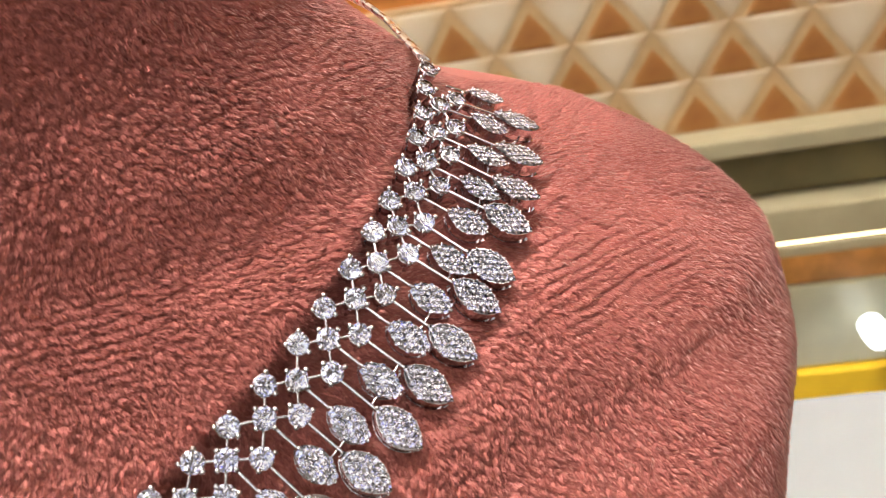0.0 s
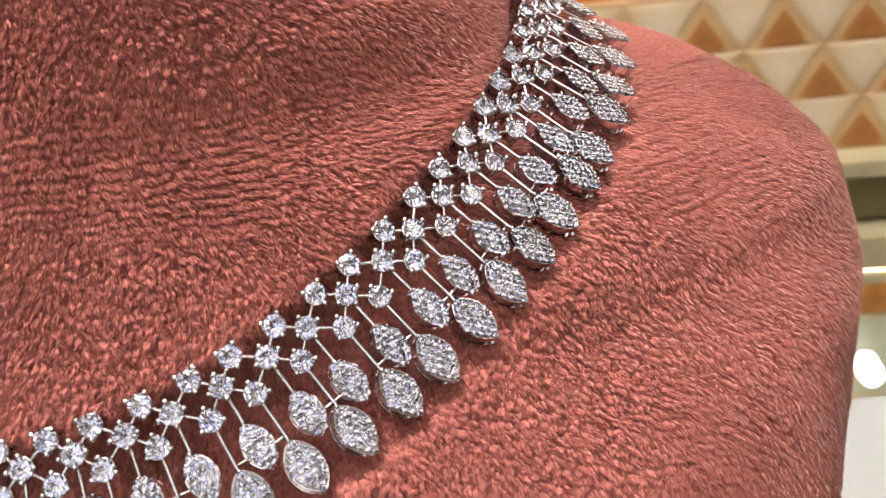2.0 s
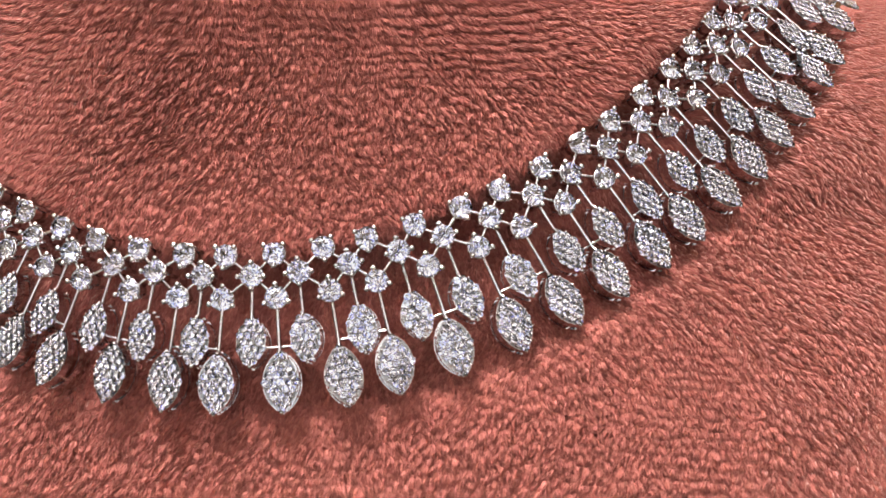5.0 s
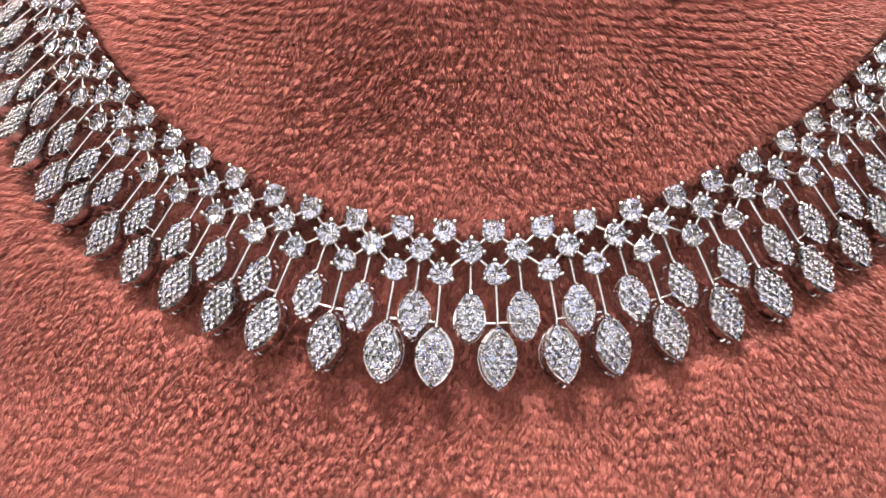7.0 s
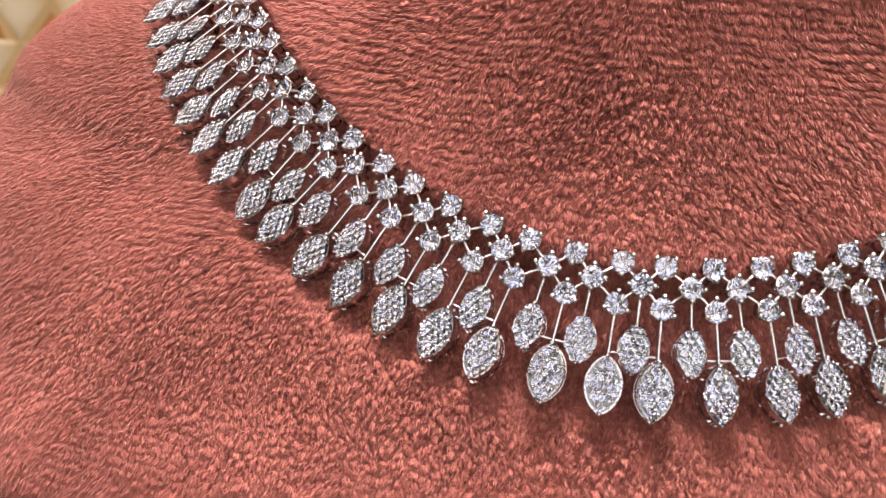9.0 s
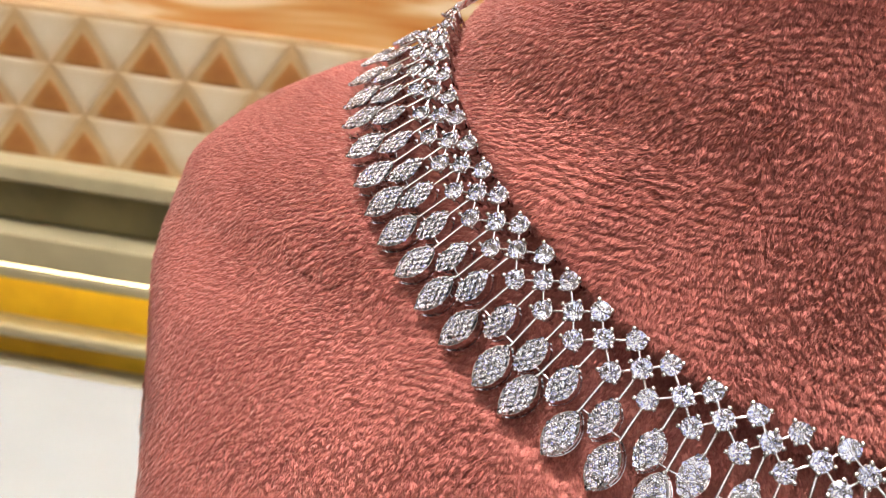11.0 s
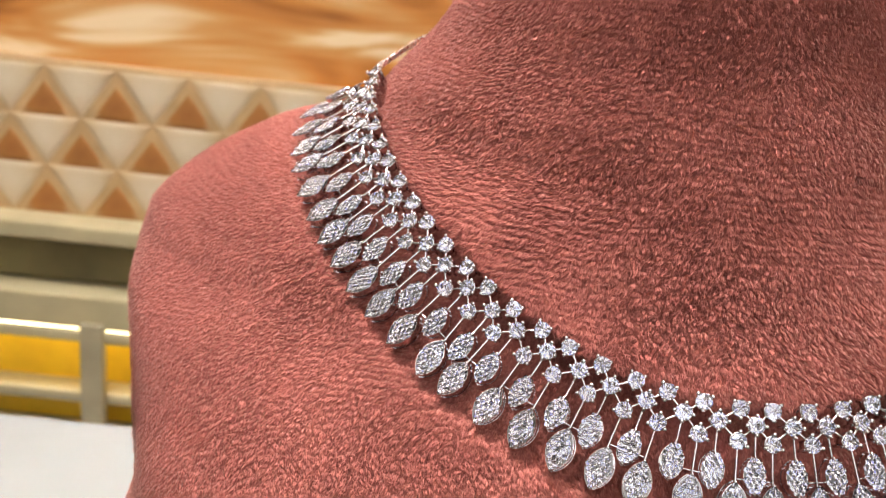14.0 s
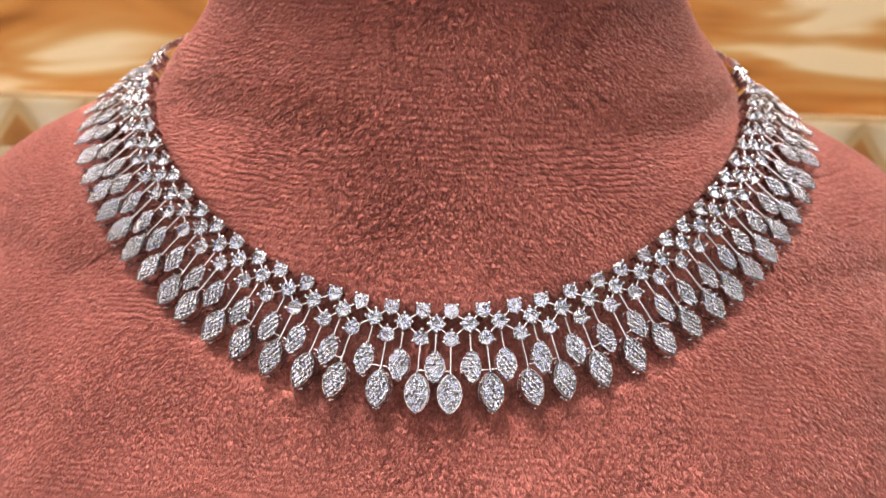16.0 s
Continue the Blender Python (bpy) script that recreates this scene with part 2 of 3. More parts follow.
def lattice_hash(i, j, k, seed):
    n = (i * 374761393 + j * 668265263 + k * 1440662683 + seed * 1274126177) & 0xFFFFFFFF
    n = ((n ^ (n >> 13)) * 1274126177) & 0xFFFFFFFF
    n = ((n ^ (n >> 15)) * 2246822519) & 0xFFFFFFFF
    return ((n ^ (n >> 16)) & 0xFFFF) / 32767.5 - 1.0


def soft_noise(p, seed):
    """Smooth noise between -1 and 1 at an array of points."""
    q = np.floor(p).astype(np.int64)
    f = p - q
    f = f * f * f * (f * (f * 6 - 15) + 10)
    out = 0
    for c in range(8):
        o = np.array([c & 1, (c >> 1) & 1, (c >> 2) & 1])
        w = np.prod(np.where(o, f, 1 - f), axis=-1)
        out = out + w * lattice_hash(q[:, 0] + o[0], q[:, 1] + o[1], q[:, 2] + o[2], seed)
    return out


def tufts(p, seed, jitter):
    """Flat-topped tufts side by side with narrow creases between: 1 on a tuft, 0 at the bottom of a crease."""
    q = np.floor(p).astype(np.int64)
    near = np.full(len(p), 9.0)
    second = np.full(len(p), 9.0)
    lip = np.zeros(len(p))
    for c in range(27):
        o = np.array([c % 3 - 1, c // 3 % 3 - 1, c // 9 - 1])
        i = q + o
        d = 0.0
        for axis in range(3):
            d = d + (i[:, axis] + 0.5 + jitter[axis] * lattice_hash(i[:, 0], i[:, 1], i[:, 2], seed + axis) - p[:, axis]) ** 2
        second = np.minimum(second, np.maximum(near, d))
        above = i[:, 2] + 0.5 + jitter[2] * lattice_hash(i[:, 0], i[:, 1], i[:, 2], seed + 2) - p[:, 2]
        lip = np.where(d < near, above, lip)
        near = np.minimum(near, d)
    t = np.clip((np.sqrt(second) - np.sqrt(near)) / 0.6, 0, 1)
    # each tuft rises towards its lower end, over the next one
    return t * (2 - t) * (0.8 + 0.55 * lip) + 0.3 * (0.4 - near)


def under_collar(p, s0, s1, margin):
    """1 under the stretch s0 to s1 of the collar's breadth, 0 a little outside it."""
    near = np.full(len(p), 1e9)
    for k in np.linspace(-20, 20, 81):
        a, b = inner(k), outer(k)
        a, b = np.array(a.lerp(b, s0)), np.array(a.lerp(b, s1))
        d = b - a
        rel = p - a
        u = np.clip(rel @ d / (d @ d), 0, 1)
        near = np.minimum(near, ((rel - u[:, None] * d) ** 2).sum(-1))
    return 1 / (1 + np.exp((np.sqrt(near) - margin) / 0.35))


def shade_hollow(p):
    """How deep the plush is hollowed to put shade in the collar's gaps, in millimetres: deepest under the stones,
    little under the drops.
    """
    return np.maximum(STONE_HOLLOW * under_collar(p, 0.13, 0.52, 3.4), DROP_HOLLOW * under_collar(p, 0.5, 0.84, 3.3))


def lie(p):
    """How far the backing of the plush lies off the form, in millimetres: broad waves, creases in the throat. The
    hollow under the collar is added apart.
    """
    neck = 1 / (1 + np.exp(-(p[:, 2] - 6 - 0.1 * np.abs(p[:, 0])) / 5))
    steep = 1 / (1 + np.exp(-(p[:, 2] - 24) / 4))
    crease = np.exp(-((p[:, 0] + 4 - 0.12 * (p[:, 2] - 20)) / 2.6) ** 2) + np.exp(-((p[:, 0] - 14 - 0.16 * (p[:, 2] - 20)) / 2.2) ** 2)
    return -1.25 + 0.16 * steep + 0.15 * soft_noise(p / 9.0, 13) - 0.4 * crease * neck


def locks(p):
    """How the pile stands: small tufts, in woven rows on the neck, brushed out of line here and there."""
    warp = np.stack([soft_noise(p / 2.2, 21 + i) for i in range(3)], -1)
    loose = tufts((p + 0.4 * warp) / np.array([0.92, 0.92, 0.72]), 3, (0.42, 0.42, 0.42))
    phase = (p[:, 2] + 0.35 * p[:, 1] * (p[:, 2] < 0) + 0.3 * warp[:, 2] + 0.9 * soft_noise(p / 11.0, 53)) / 0.95
    ribs = np.abs(np.cos(np.pi * phase)) ** 0.7
    neck = 1 / (1 + np.exp(-(p[:, 2] - 6 - 0.1 * np.abs(p[:, 0])) / 5))
    flank = np.clip((np.abs(p[:, 0]) - 10) / 16, 0, 1)
    order = np.clip(0.08 + 1.3 * soft_noise(p / 13.0, 19) + (0.15 + 0.65 * flank) * neck, 0.0, 1.0)
    return (1 - order) * loose + order * (0.55 * ribs + 0.4 * loose)


FRONT = 108
FIBRES = 1500000
PILE_LENGTH = 1.15
# depths of the hollow that shades the gaps, under the stones and the drops
STONE_HOLLOW = 5.2
DROP_HOLLOW = 1.9
TUFT = 0.46


def display_bust():
    front = np.linspace(-FRONT, FRONT, 560)
    back = np.linspace(FRONT, 360 - FRONT, 50)[1:-1]
    turn = np.radians(np.concatenate([front, back]))
    zs = [74.0]
    # steps of even length down the front and over the shoulders
    while zs[-1] > -158:
        z = zs[-1]
        a, b = section(z), section(max(z - 0.5, -158))
        run = math.hypot(0.5, 0.5 * abs(b[0] - a[0]) + 0.5 * abs(b[1] - a[1]))
        fine = 0.5 if z > -66 else 2.5
        zs.append(max(z - fine * 0.5 / run, -158.0))
    rings = []
    s, c = np.sin(turn), np.cos(turn)
    for z in zs:
        rx, ry, n, yc = section(z)
        k = (np.abs(s) ** n + np.abs(c) ** n) ** (-1 / n)
        rings.append(np.stack([rx * s * k, yc - ry * c * k, np.full_like(s, z)], -1))
    grid = np.array(rings)
    along = np.roll(grid, -1, 1) - np.roll(grid, 1, 1)
    down = np.gradient(grid, axis=0)
    out = np.cross(down, along)
    out /= np.linalg.norm(out, axis=-1, keepdims=True)
    rows, sides = grid.shape[:2]
    flat = grid.reshape(-1, 3)
    flat = flat + out.reshape(-1, 3) * (lie(flat) - shade_hollow(flat))[:, None]
    j, i = np.meshgrid(np.arange(rows - 1), np.arange(sides), indexing="ij")
    quads = np.stack([j * sides + i, (j + 1) * sides + i, (j + 1) * sides + (i + 1) % sides, j * sides + (i + 1) % sides], -1).reshape(-1, 4)
    # the pile: fibres scattered over the front, as many as its area calls for
    gen = np.random.default_rng(5)
    front_quads = quads[np.tile(np.arange(sides) < len(front) - 1, rows - 1) & (flat[quads[:, 0], 2] > -50)]
    size = np.linalg.norm(np.cross(flat[front_quads[:, 2]] - flat[front_quads[:, 0]], flat[front_quads[:, 3]] - flat[front_quads[:, 1]]), axis=-1) / 2
    count = FIBRES
    pick = np.sort(gen.choice(len(front_quads), count, p=size / size.sum()))
    q = front_quads[pick]
    u, v = gen.random((count, 1)), gen.random((count, 1))
    root = (flat[q[:, 0]] * (1 - u) + flat[q[:, 1]] * u) * (1 - v) + (flat[q[:, 3]] * (1 - u) + flat[q[:, 2]] * u) * v
    normal = out.reshape(-1, 3)[q[:, 0]]
    fall = down.reshape(-1, 3)[q[:, 0]]
    fall = fall / np.linalg.norm(fall, axis=-1, keepdims=True)
    across = np.cross(normal, fall)
    top = locks(root)
    slope_a = (locks(root + across * 0.15) - top)[:, None] / 0.15
    slope_f = (locks(root + fall * 0.15) - top)[:, None] / 0.15
    brushed = np.clip((np.hypot(root[:, 0], root[:, 1] + 60) - 62) / 30, 0, 1)[:, None]
    relief = TUFT * (1 - 0.2 * brushed)
    tall = np.clip(0.6 + 0.5 * (top[:, None] - 0.55), 0.2, 1.1)
    stray = gen.normal(0, 0.22, (count, 1)) + 0.5 * soft_noise(root / 1.4, 41)[:, None] + 0.3 * soft_noise(root / 8.0, 45)[:, None]
    rise = np.clip(0.6 + gen.normal(0, 0.15, (count, 1)) + 0.25 * soft_noise(root / 10.0, 43)[:, None] - 0.2 * brushed, 0.2, 1.3)
    lean = fall + across * stray + normal * rise
    lean = lean / np.linalg.norm(lean, axis=-1, keepdims=True)
    half = across * gen.uniform(0.07, 0.12, (count, 1))
    tip = root + lean * tall * gen.uniform(0.85, 1.15, (count, 1)) * PILE_LENGTH
    shift = normal * (0.4 + relief * (top[:, None] - 0.6))
    root, tip = root + shift, tip + shift
    points = np.concatenate([flat, np.stack([root + half, root - half, tip], 1).reshape(-1, 3)]) * MM
    first = len(flat)
    caps = np.concatenate([np.arange(sides), np.arange((rows - 1) * sides, rows * sides)[::-1]])
    corners = np.concatenate([quads.reshape(-1), caps, first + np.arange(3 * count)])
    lengths = np.concatenate([np.full(len(quads), 4), [sides, sides], np.full(count, 3)])
    me = bpy.data.meshes.new("display_bust")
    me.vertices.add(len(points))
    me.vertices.foreach_set("co", points.reshape(-1))
    me.loops.add(len(corners))
    me.loops.foreach_set("vertex_index", corners.astype(np.int32))
    me.polygons.add(len(lengths))
    me.polygons.foreach_set("loop_start", np.concatenate([[0], np.cumsum(lengths)[:-1]]).astype(np.int32))
    me.update(calc_edges=True)
    me.shade_smooth()
    # fibres shade as the round bundles that they make up
    facing = np.cross(lean, across)
    soft = normal * 0.55 + facing * 0.6 - relief * (np.clip(slope_a, -1.6, 1.6) * across + np.clip(slope_f, -1.6, 1.6) * fall)
    soft = soft + across * gen.normal(0, 0.32, (count, 1)) + fall * gen.normal(0, 0.25, (count, 1))
    soft /= np.linalg.norm(soft, axis=-1, keepdims=True)
    me.normals_split_custom_set_from_vertices(np.concatenate([np.zeros((first, 3)), np.repeat(soft, 3, 0)]).tolist())
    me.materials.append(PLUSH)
    ob = new("display_bust", me)
    return tagged(ob, "rose pink plush covered necklace display bust on a white counter", "display bust")


display_bust()

# ---- the necklace ----

# how far each long drop has swung along the collar, from one end to the other
SWING = (0.1, 0.01, 0.07, -0.14, -0.05, 0.16, 0.06, -0.02, 0.09, -0.01, -0.04, 0.2, -0.07, 0, 0.07, 0.01, -0.08, -0.1, 0.03, -0.02,
         -0.07, -0.01, 0, -0.05, -0.06, -0.01, 0.08, 0.04, 0, 0, 0, -0.06, 0.04, -0.03, 0.09, -0.08, 0.18, -0.05, 0.02, -0.03)


def swing(k):
    i = k + 19.5
    lo = min(max(int(math.floor(i)), 0), 39)
    hi = min(lo + 1, 39)
    return SWING[lo] + (SWING[hi] - SWING[lo]) * min(max(i - lo, 0), 1)


def spot_on(k, s):
    """A point of the collar: k links from its middle, s of the way from the inner edge to the drops' tips."""
    w = spread(k) + swing(k) * s
    return inner(w).lerp(outer(w), s) * MM


def seat(k, s, turn=0.0, lift=0.0):
    """The frame of a piece there: x along the collar, y up towards the neck, z out of the plush."""
    w = spread(k)
    along = (inner(w + 0.5).lerp(outer(w + 0.5), s) - inner(w - 0.5).lerp(outer(w - 0.5), s)).normalized()
    up = (spot_on(k, 0) - spot_on(k, 1)).normalized()
    out = along.cross(up).normalized()
    along = up.cross(out)
    m = Matrix((along, up, out)).transposed().to_4x4()
    m.translation = spot_on(k, s) + out * lift
    return m @ Matrix.Rotation(turn, 4, "Z")


def brilliant(r, sides=8):
    """A round cut stone: table, star and kite facets, girdle, pavilion."""
    bm = bmesh.new()
    table = [bm.verts.new((0.56 * r * math.cos(2 * math.pi * i / sides), 0.56 * r * math.sin(2 * math.pi * i / sides), 0.34 * r)) for i in range(sides)]
    mid = [bm.verts.new((0.8 * r * math.cos(2 * math.pi * (i + 0.5) / sides), 0.8 * r * math.sin(2 * math.pi * (i + 0.5) / sides), 0.21 * r)) for i in range(sides)]
    top = [bm.verts.new((r * math.cos(math.pi * i / sides), r * math.sin(math.pi * i / sides), 0.02 * r)) for i in range(2 * sides)]
    low = [bm.verts.new((r * math.cos(math.pi * i / sides), r * math.sin(math.pi * i / sides), -0.03 * r)) for i in range(2 * sides)]
    waist = [bm.verts.new((0.5 * r * math.cos(math.pi * (i + 0.5) / sides), 0.5 * r * math.sin(math.pi * (i + 0.5) / sides), (-0.47 - 0.07 * (i % 2)) * r)) for i in range(2 * sides)]
    tip = bm.verts.new((0, 0, -0.82 * r))
    bm.faces.new(table)
    for i in range(sides):
        j = (i + 1) % sides
        bm.faces.new((table[i], mid[i], table[j]))
        bm.faces.new((mid[i - 1], top[2 * i], mid[i], table[i]))
        bm.faces.new((mid[i], top[2 * i], top[2 * i + 1]))
        bm.faces.new((mid[i], top[2 * i + 1], top[(2 * i + 2) % (2 * sides)]))
    for i in range(2 * sides):
        j = (i + 1) % (2 * sides)
        bm.faces.new((top[i], low[i], low[j], top[j]))
        m = waist[i]
        for tri in ((low[i], m, low[j]), (m, waist[j], low[j]), (m, tip, waist[j])):
            bm.faces.new(tri).material_index = 1
    bmesh.ops.recalc_face_normals(bm, faces=bm.faces)
    return bm


def small_cut(bm, r, at, turn, tip=(0.0, 0.0)):
    """A tiny eight-sided stone of the paving, tipped a little."""
    n = 8
    m = Matrix.Translation(at) @ Matrix.Rotation(tip[0], 4, "X") @ Matrix.Rotation(tip[1], 4, "Y") @ Matrix.Rotation(turn, 4, "Z")
    rings = []
    for rr, zz, off in ((0.5, 0.38, 0.5), (1.0, 0.0, 0.0), (0.0, -0.7, 0.0)):
        count = n if rr else 1
        rings.append([bm.verts.new(m @ Vector((rr * r * math.cos(2 * math.pi * (i + off) / n), rr * r * math.sin(2 * math.pi * (i + off) / n), zz * r))) for i in range(count)])
    bm.faces.new(rings[0])
    for i in range(n):
        j = (i + 1) % n
        bm.faces.new((rings[0][i], rings[1][i], rings[1][j]))
        bm.faces.new((rings[0][i], rings[1][j], rings[0][j]))
        bm.faces.new((rings[1][i], rings[2][0], rings[1][j])).material_index = 1
    bmesh.ops.recalc_face_normals(bm, faces=bm.faces)
    return bm


def stone_setting_mesh(r, claws):
    """An open basket with four claws that end in round beads over the stone's rim."""
    bm = bmesh.new()
    for z, rr in ((-0.25 * MM, 0.93 * r), (-1.1 * MM, 0.66 * r)):
        lathe(bm, [(rr + 0.14 * MM, z - 0.14 * MM), (rr + 0.14 * MM, z + 0.14 * MM), (rr - 0.14 * MM, z + 0.14 * MM), (rr - 0.14 * MM, z - 0.14 * MM),
                   (rr + 0.14 * MM, z - 0.14 * MM)], 16)
    lathe(bm, [(0.98 * r, -0.3 * MM), (0.72 * r, -1.5 * MM), (0.7 * r, -2.3 * MM), (0.58 * r, -2.3 * MM), (0.6 * r, -1.5 * MM), (0.86 * r, -0.3 * MM), (0.98 * r, -0.3 * MM)], 16)
    for a in claws:
        c, s = math.cos(a), math.sin(a)
        rod(bm, (0.66 * r * c, 0.66 * r * s, -3.2 * MM), (1.12 * r * c, 1.12 * r * s, 0.25 * MM), 0.22 * MM, 8)
        bmesh.ops.create_icosphere(bm, subdivisions=2, radius=0.33 * MM, matrix=Matrix.Translation((1.12 * r * c, 1.12 * r * s, 0.36 * MM)))
    return bm


def lens(y, length, width):
    """Half the width of a pointed leaf at y from its middle."""
    r = (length ** 2 / 4 + width ** 2 / 4) / width
    return max(0.0, math.sqrt(max(0.0, r * r - y * y)) - (r - width / 2))


def leaf_outline(length, width, n=12):
    pts = [(lens(y, length, width), y) for y in [length / 2 * math.sin(math.pi / 2 * (2 * i / n - 1)) for i in range(n + 1)]]
    return pts + [(-x, y) for x, y in pts[-2:0:-1]]


def band(bm, outline, z0, z1, inset):
    """An upright rim along a leaf's outline, with a flat top and bottom."""
    n = len(outline)
    rings = []
    for f, z in ((1.0, z0), (1.0, z1), (1 - inset, z1), (1 - inset, z0)):
        rings.append([bm.verts.new((x * f, y * f, z)) for x, y in outline])
    for a in range(4):
        for i in range(n):
            j = (i + 1) % n
            bm.faces.new((rings[a][i], rings[a][j], rings[(a + 1) % 4][j], rings[(a + 1) % 4][i]))


def leaf_setting_mesh(length, width):
    """A pointed leaf of metal: a plate with a raised edge over an open gallery, and claws at both points."""
    bm = bmesh.new()
    out = leaf_outline(length, width)
    band(bm, out, -1.1 * MM, 0.0, 0.035)
    plate = [bm.verts.new((x * 0.96, y * 0.96, -0.2 * MM)) for x, y in out]
    bm.faces.new(plate).material_index = 1
    under = [bm.verts.new((x * 0.96, y * 0.96, -0.76 * MM)) for x, y in out]
    bm.faces.new(under[::-1])
    low = [(x * 1.1, y * 1.04) for x, y in out]
    band(bm, low, -2.5 * MM, -1.8 * MM, 0.12)
    for i in range(1, len(out), 3):
        x, y = out[i]
        rod(bm, (x * 1.02, y * 1.0, -1.9 * MM), (x * 0.9, y * 0.92, -0.6 * MM), 0.16 * MM, 6)
    for s in (1, -1):
        bmesh.ops.create_icosphere(bm, subdivisions=2, radius=0.26 * MM, matrix=Matrix.Translation((0, s * length * 0.485, 0.1 * MM)))
    bmesh.ops.recalc_face_normals(bm, faces=bm.faces)
    return bm


def paving(length, width, r):
    """Where the tiny stones and the beads between them sit on a leaf."""
    stones, beads = [], []
    step = 2.0 * r
    rows = int((length / 2) / (step * 0.86))
    for j in range(-rows, rows + 1):
        y = j * step * 0.86
        half = lens(abs(y), length, width) - 0.62 * r
        if half < 0:
            continue
        for i in range(-6, 7):
            x = (i + (0.5 if j % 2 else 0.0)) * step
            dome = 0.18 * MM * (1 - (x / (width / 2)) ** 2)
            if abs(x) <= half:
                stones.append((x, y, 0.06 * MM + dome))
            beads.append((x + 0.5 * step, y + 0.29 * step, 0.2 * MM + dome))
            beads.append((x + 0.5 * step, y - 0.29 * step, 0.2 * MM + dome))
    beads = [b for n, b in enumerate(beads) if abs(b[0]) < lens(b[1], length, width) - 0.1 * MM and n % 5]
    return stones, beads


necklace = tagged(new("necklace"), "silver collar necklace of clear stones and leaf drops around bust", "necklace")

STONE_R = 1.2 * MM
CLEAR = 1.1 * MM
ROW = (0.0, 0.13, 0.278)
gem_mesh = mesh_of("round_stone", brilliant(STONE_R), CRYSTAL, backing=FOIL)
claws_top = [math.radians(a) for a in (42, 138, 270)]
claws_low = [math.radians(a) for a in (90, 207, 333)]
claws_plus = [math.radians(a) for a in (90, 184, 270, 356)]
setting_top = mesh_of("stone_setting", stone_setting_mesh(STONE_R, claws_top), SILVER, True)
setting_low = mesh_of("stone_setting", stone_setting_mesh(STONE_R, claws_low), SILVER, True)
setting_plus = mesh_of("stone_setting", stone_setting_mesh(STONE_R, claws_plus), SILVER, True)
rod_mesh = mesh_of("bar", rod(bmesh.new(), (0, 0, 0), (0, 0, 1), 1.0, 8), SILVER, True)


def bar(name, a, b, r, short_a=0.0, short_b=0.0):
    """A round bar from a to b, kept clear of the stones at its ends."""
    way = (b - a).normalized()
    a, b = a + way * short_a, b - way * short_b
    d = b - a
    m = Matrix.Translation(a) @ d.to_track_quat("Z", "Y").to_matrix().to_4x4() @ Matrix.Diagonal((r, r, d.length, 1))
    return piece(name, rod_mesh, m, necklace)


rnd = random.Random(4)
halves = [i + 0.5 for i in range(-20, 20)]
wholes = list(range(-19, 20))


def settle(k):
    """Small differences in how the links lie."""
    q = random.Random(int(k * 2) + 900)
    return Matrix.Rotation(q.uniform(-0.09, 0.09), 4, "X") @ Matrix.Rotation(q.uniform(-0.1, 0.1), 4, "Y") @ Matrix.Rotation(q.uniform(-0.05, 0.05), 4, "Z")


for k in halves:
    for s, me in ((ROW[0], setting_top), (ROW[2], setting_low)):
        st = piece("stone_setting", me, seat(k, s) @ settle(k + 7 * s), necklace)
        piece("round_stone", gem_mesh, Matrix.Translation((0, 0, 0.12 * MM)) @ Matrix.Rotation(rnd.uniform(0, 0.8), 4, "Z"), st)
for k in wholes:
    st = piece("stone_setting", setting_plus, seat(k, ROW[1]) @ settle(k), necklace)
    piece("round_stone", gem_mesh, Matrix.Translation((0, 0, 0.12 * MM)) @ Matrix.Rotation(rnd.uniform(0, 0.8), 4, "Z"), st)
for k in wholes:
    for h in (-0.5, 0.5):
        bar("link_bar", seat(k, ROW[1], 0, -0.35 * MM).translation, seat(k + h, ROW[0], 0, -0.35 * MM).translation, 0.19 * MM, CLEAR, CLEAR)
        bar("link_bar", seat(k, ROW[1], 0, -0.35 * MM).translation, seat(k + h, ROW[2], 0, -0.35 * MM).translation, 0.19 * MM, CLEAR, CLEAR)

BIG, SMALL = (6.3 * MM, 3.7 * MM), (5.2 * MM, 3.1 * MM)
big_top, big_mid, small_top, small_mid, cross_at = 0.63, 0.81, 0.39, 0.55, 0.59
leaf_mesh = {}
for size in (BIG, SMALL):
    me = mesh_of("leaf_setting", leaf_setting_mesh(*size), SILVER, backing=GAP_SHADE_PLATE)
    stones, beads = paving(*size, 0.40 * MM)
    bm = bmesh.new()
    tiny = random.Random(11)
    for p in stones:
        small_cut(bm, 0.40 * MM, p, tiny.uniform(0, 1), (tiny.gauss(0, 0.2), tiny.gauss(0, 0.2)))
    paved = mesh_of("paving", bm, CRYSTAL, backing=PAVE_FOIL)
    one = mesh_of("pave_stone", small_cut(bmesh.new(), 0.40 * MM, (0, 0, 0), 0), CRYSTAL, backing=PAVE_FOIL)
    bm = bmesh.new()
    for p in beads:
        bmesh.ops.create_icosphere(bm, subdivisions=1, radius=0.185 * MM, matrix=Matrix.Translation(p))
    grain = mesh_of("beading", bm, SILVER, True)
    leaf_mesh[size] = (me, paved, one, grain, stones)


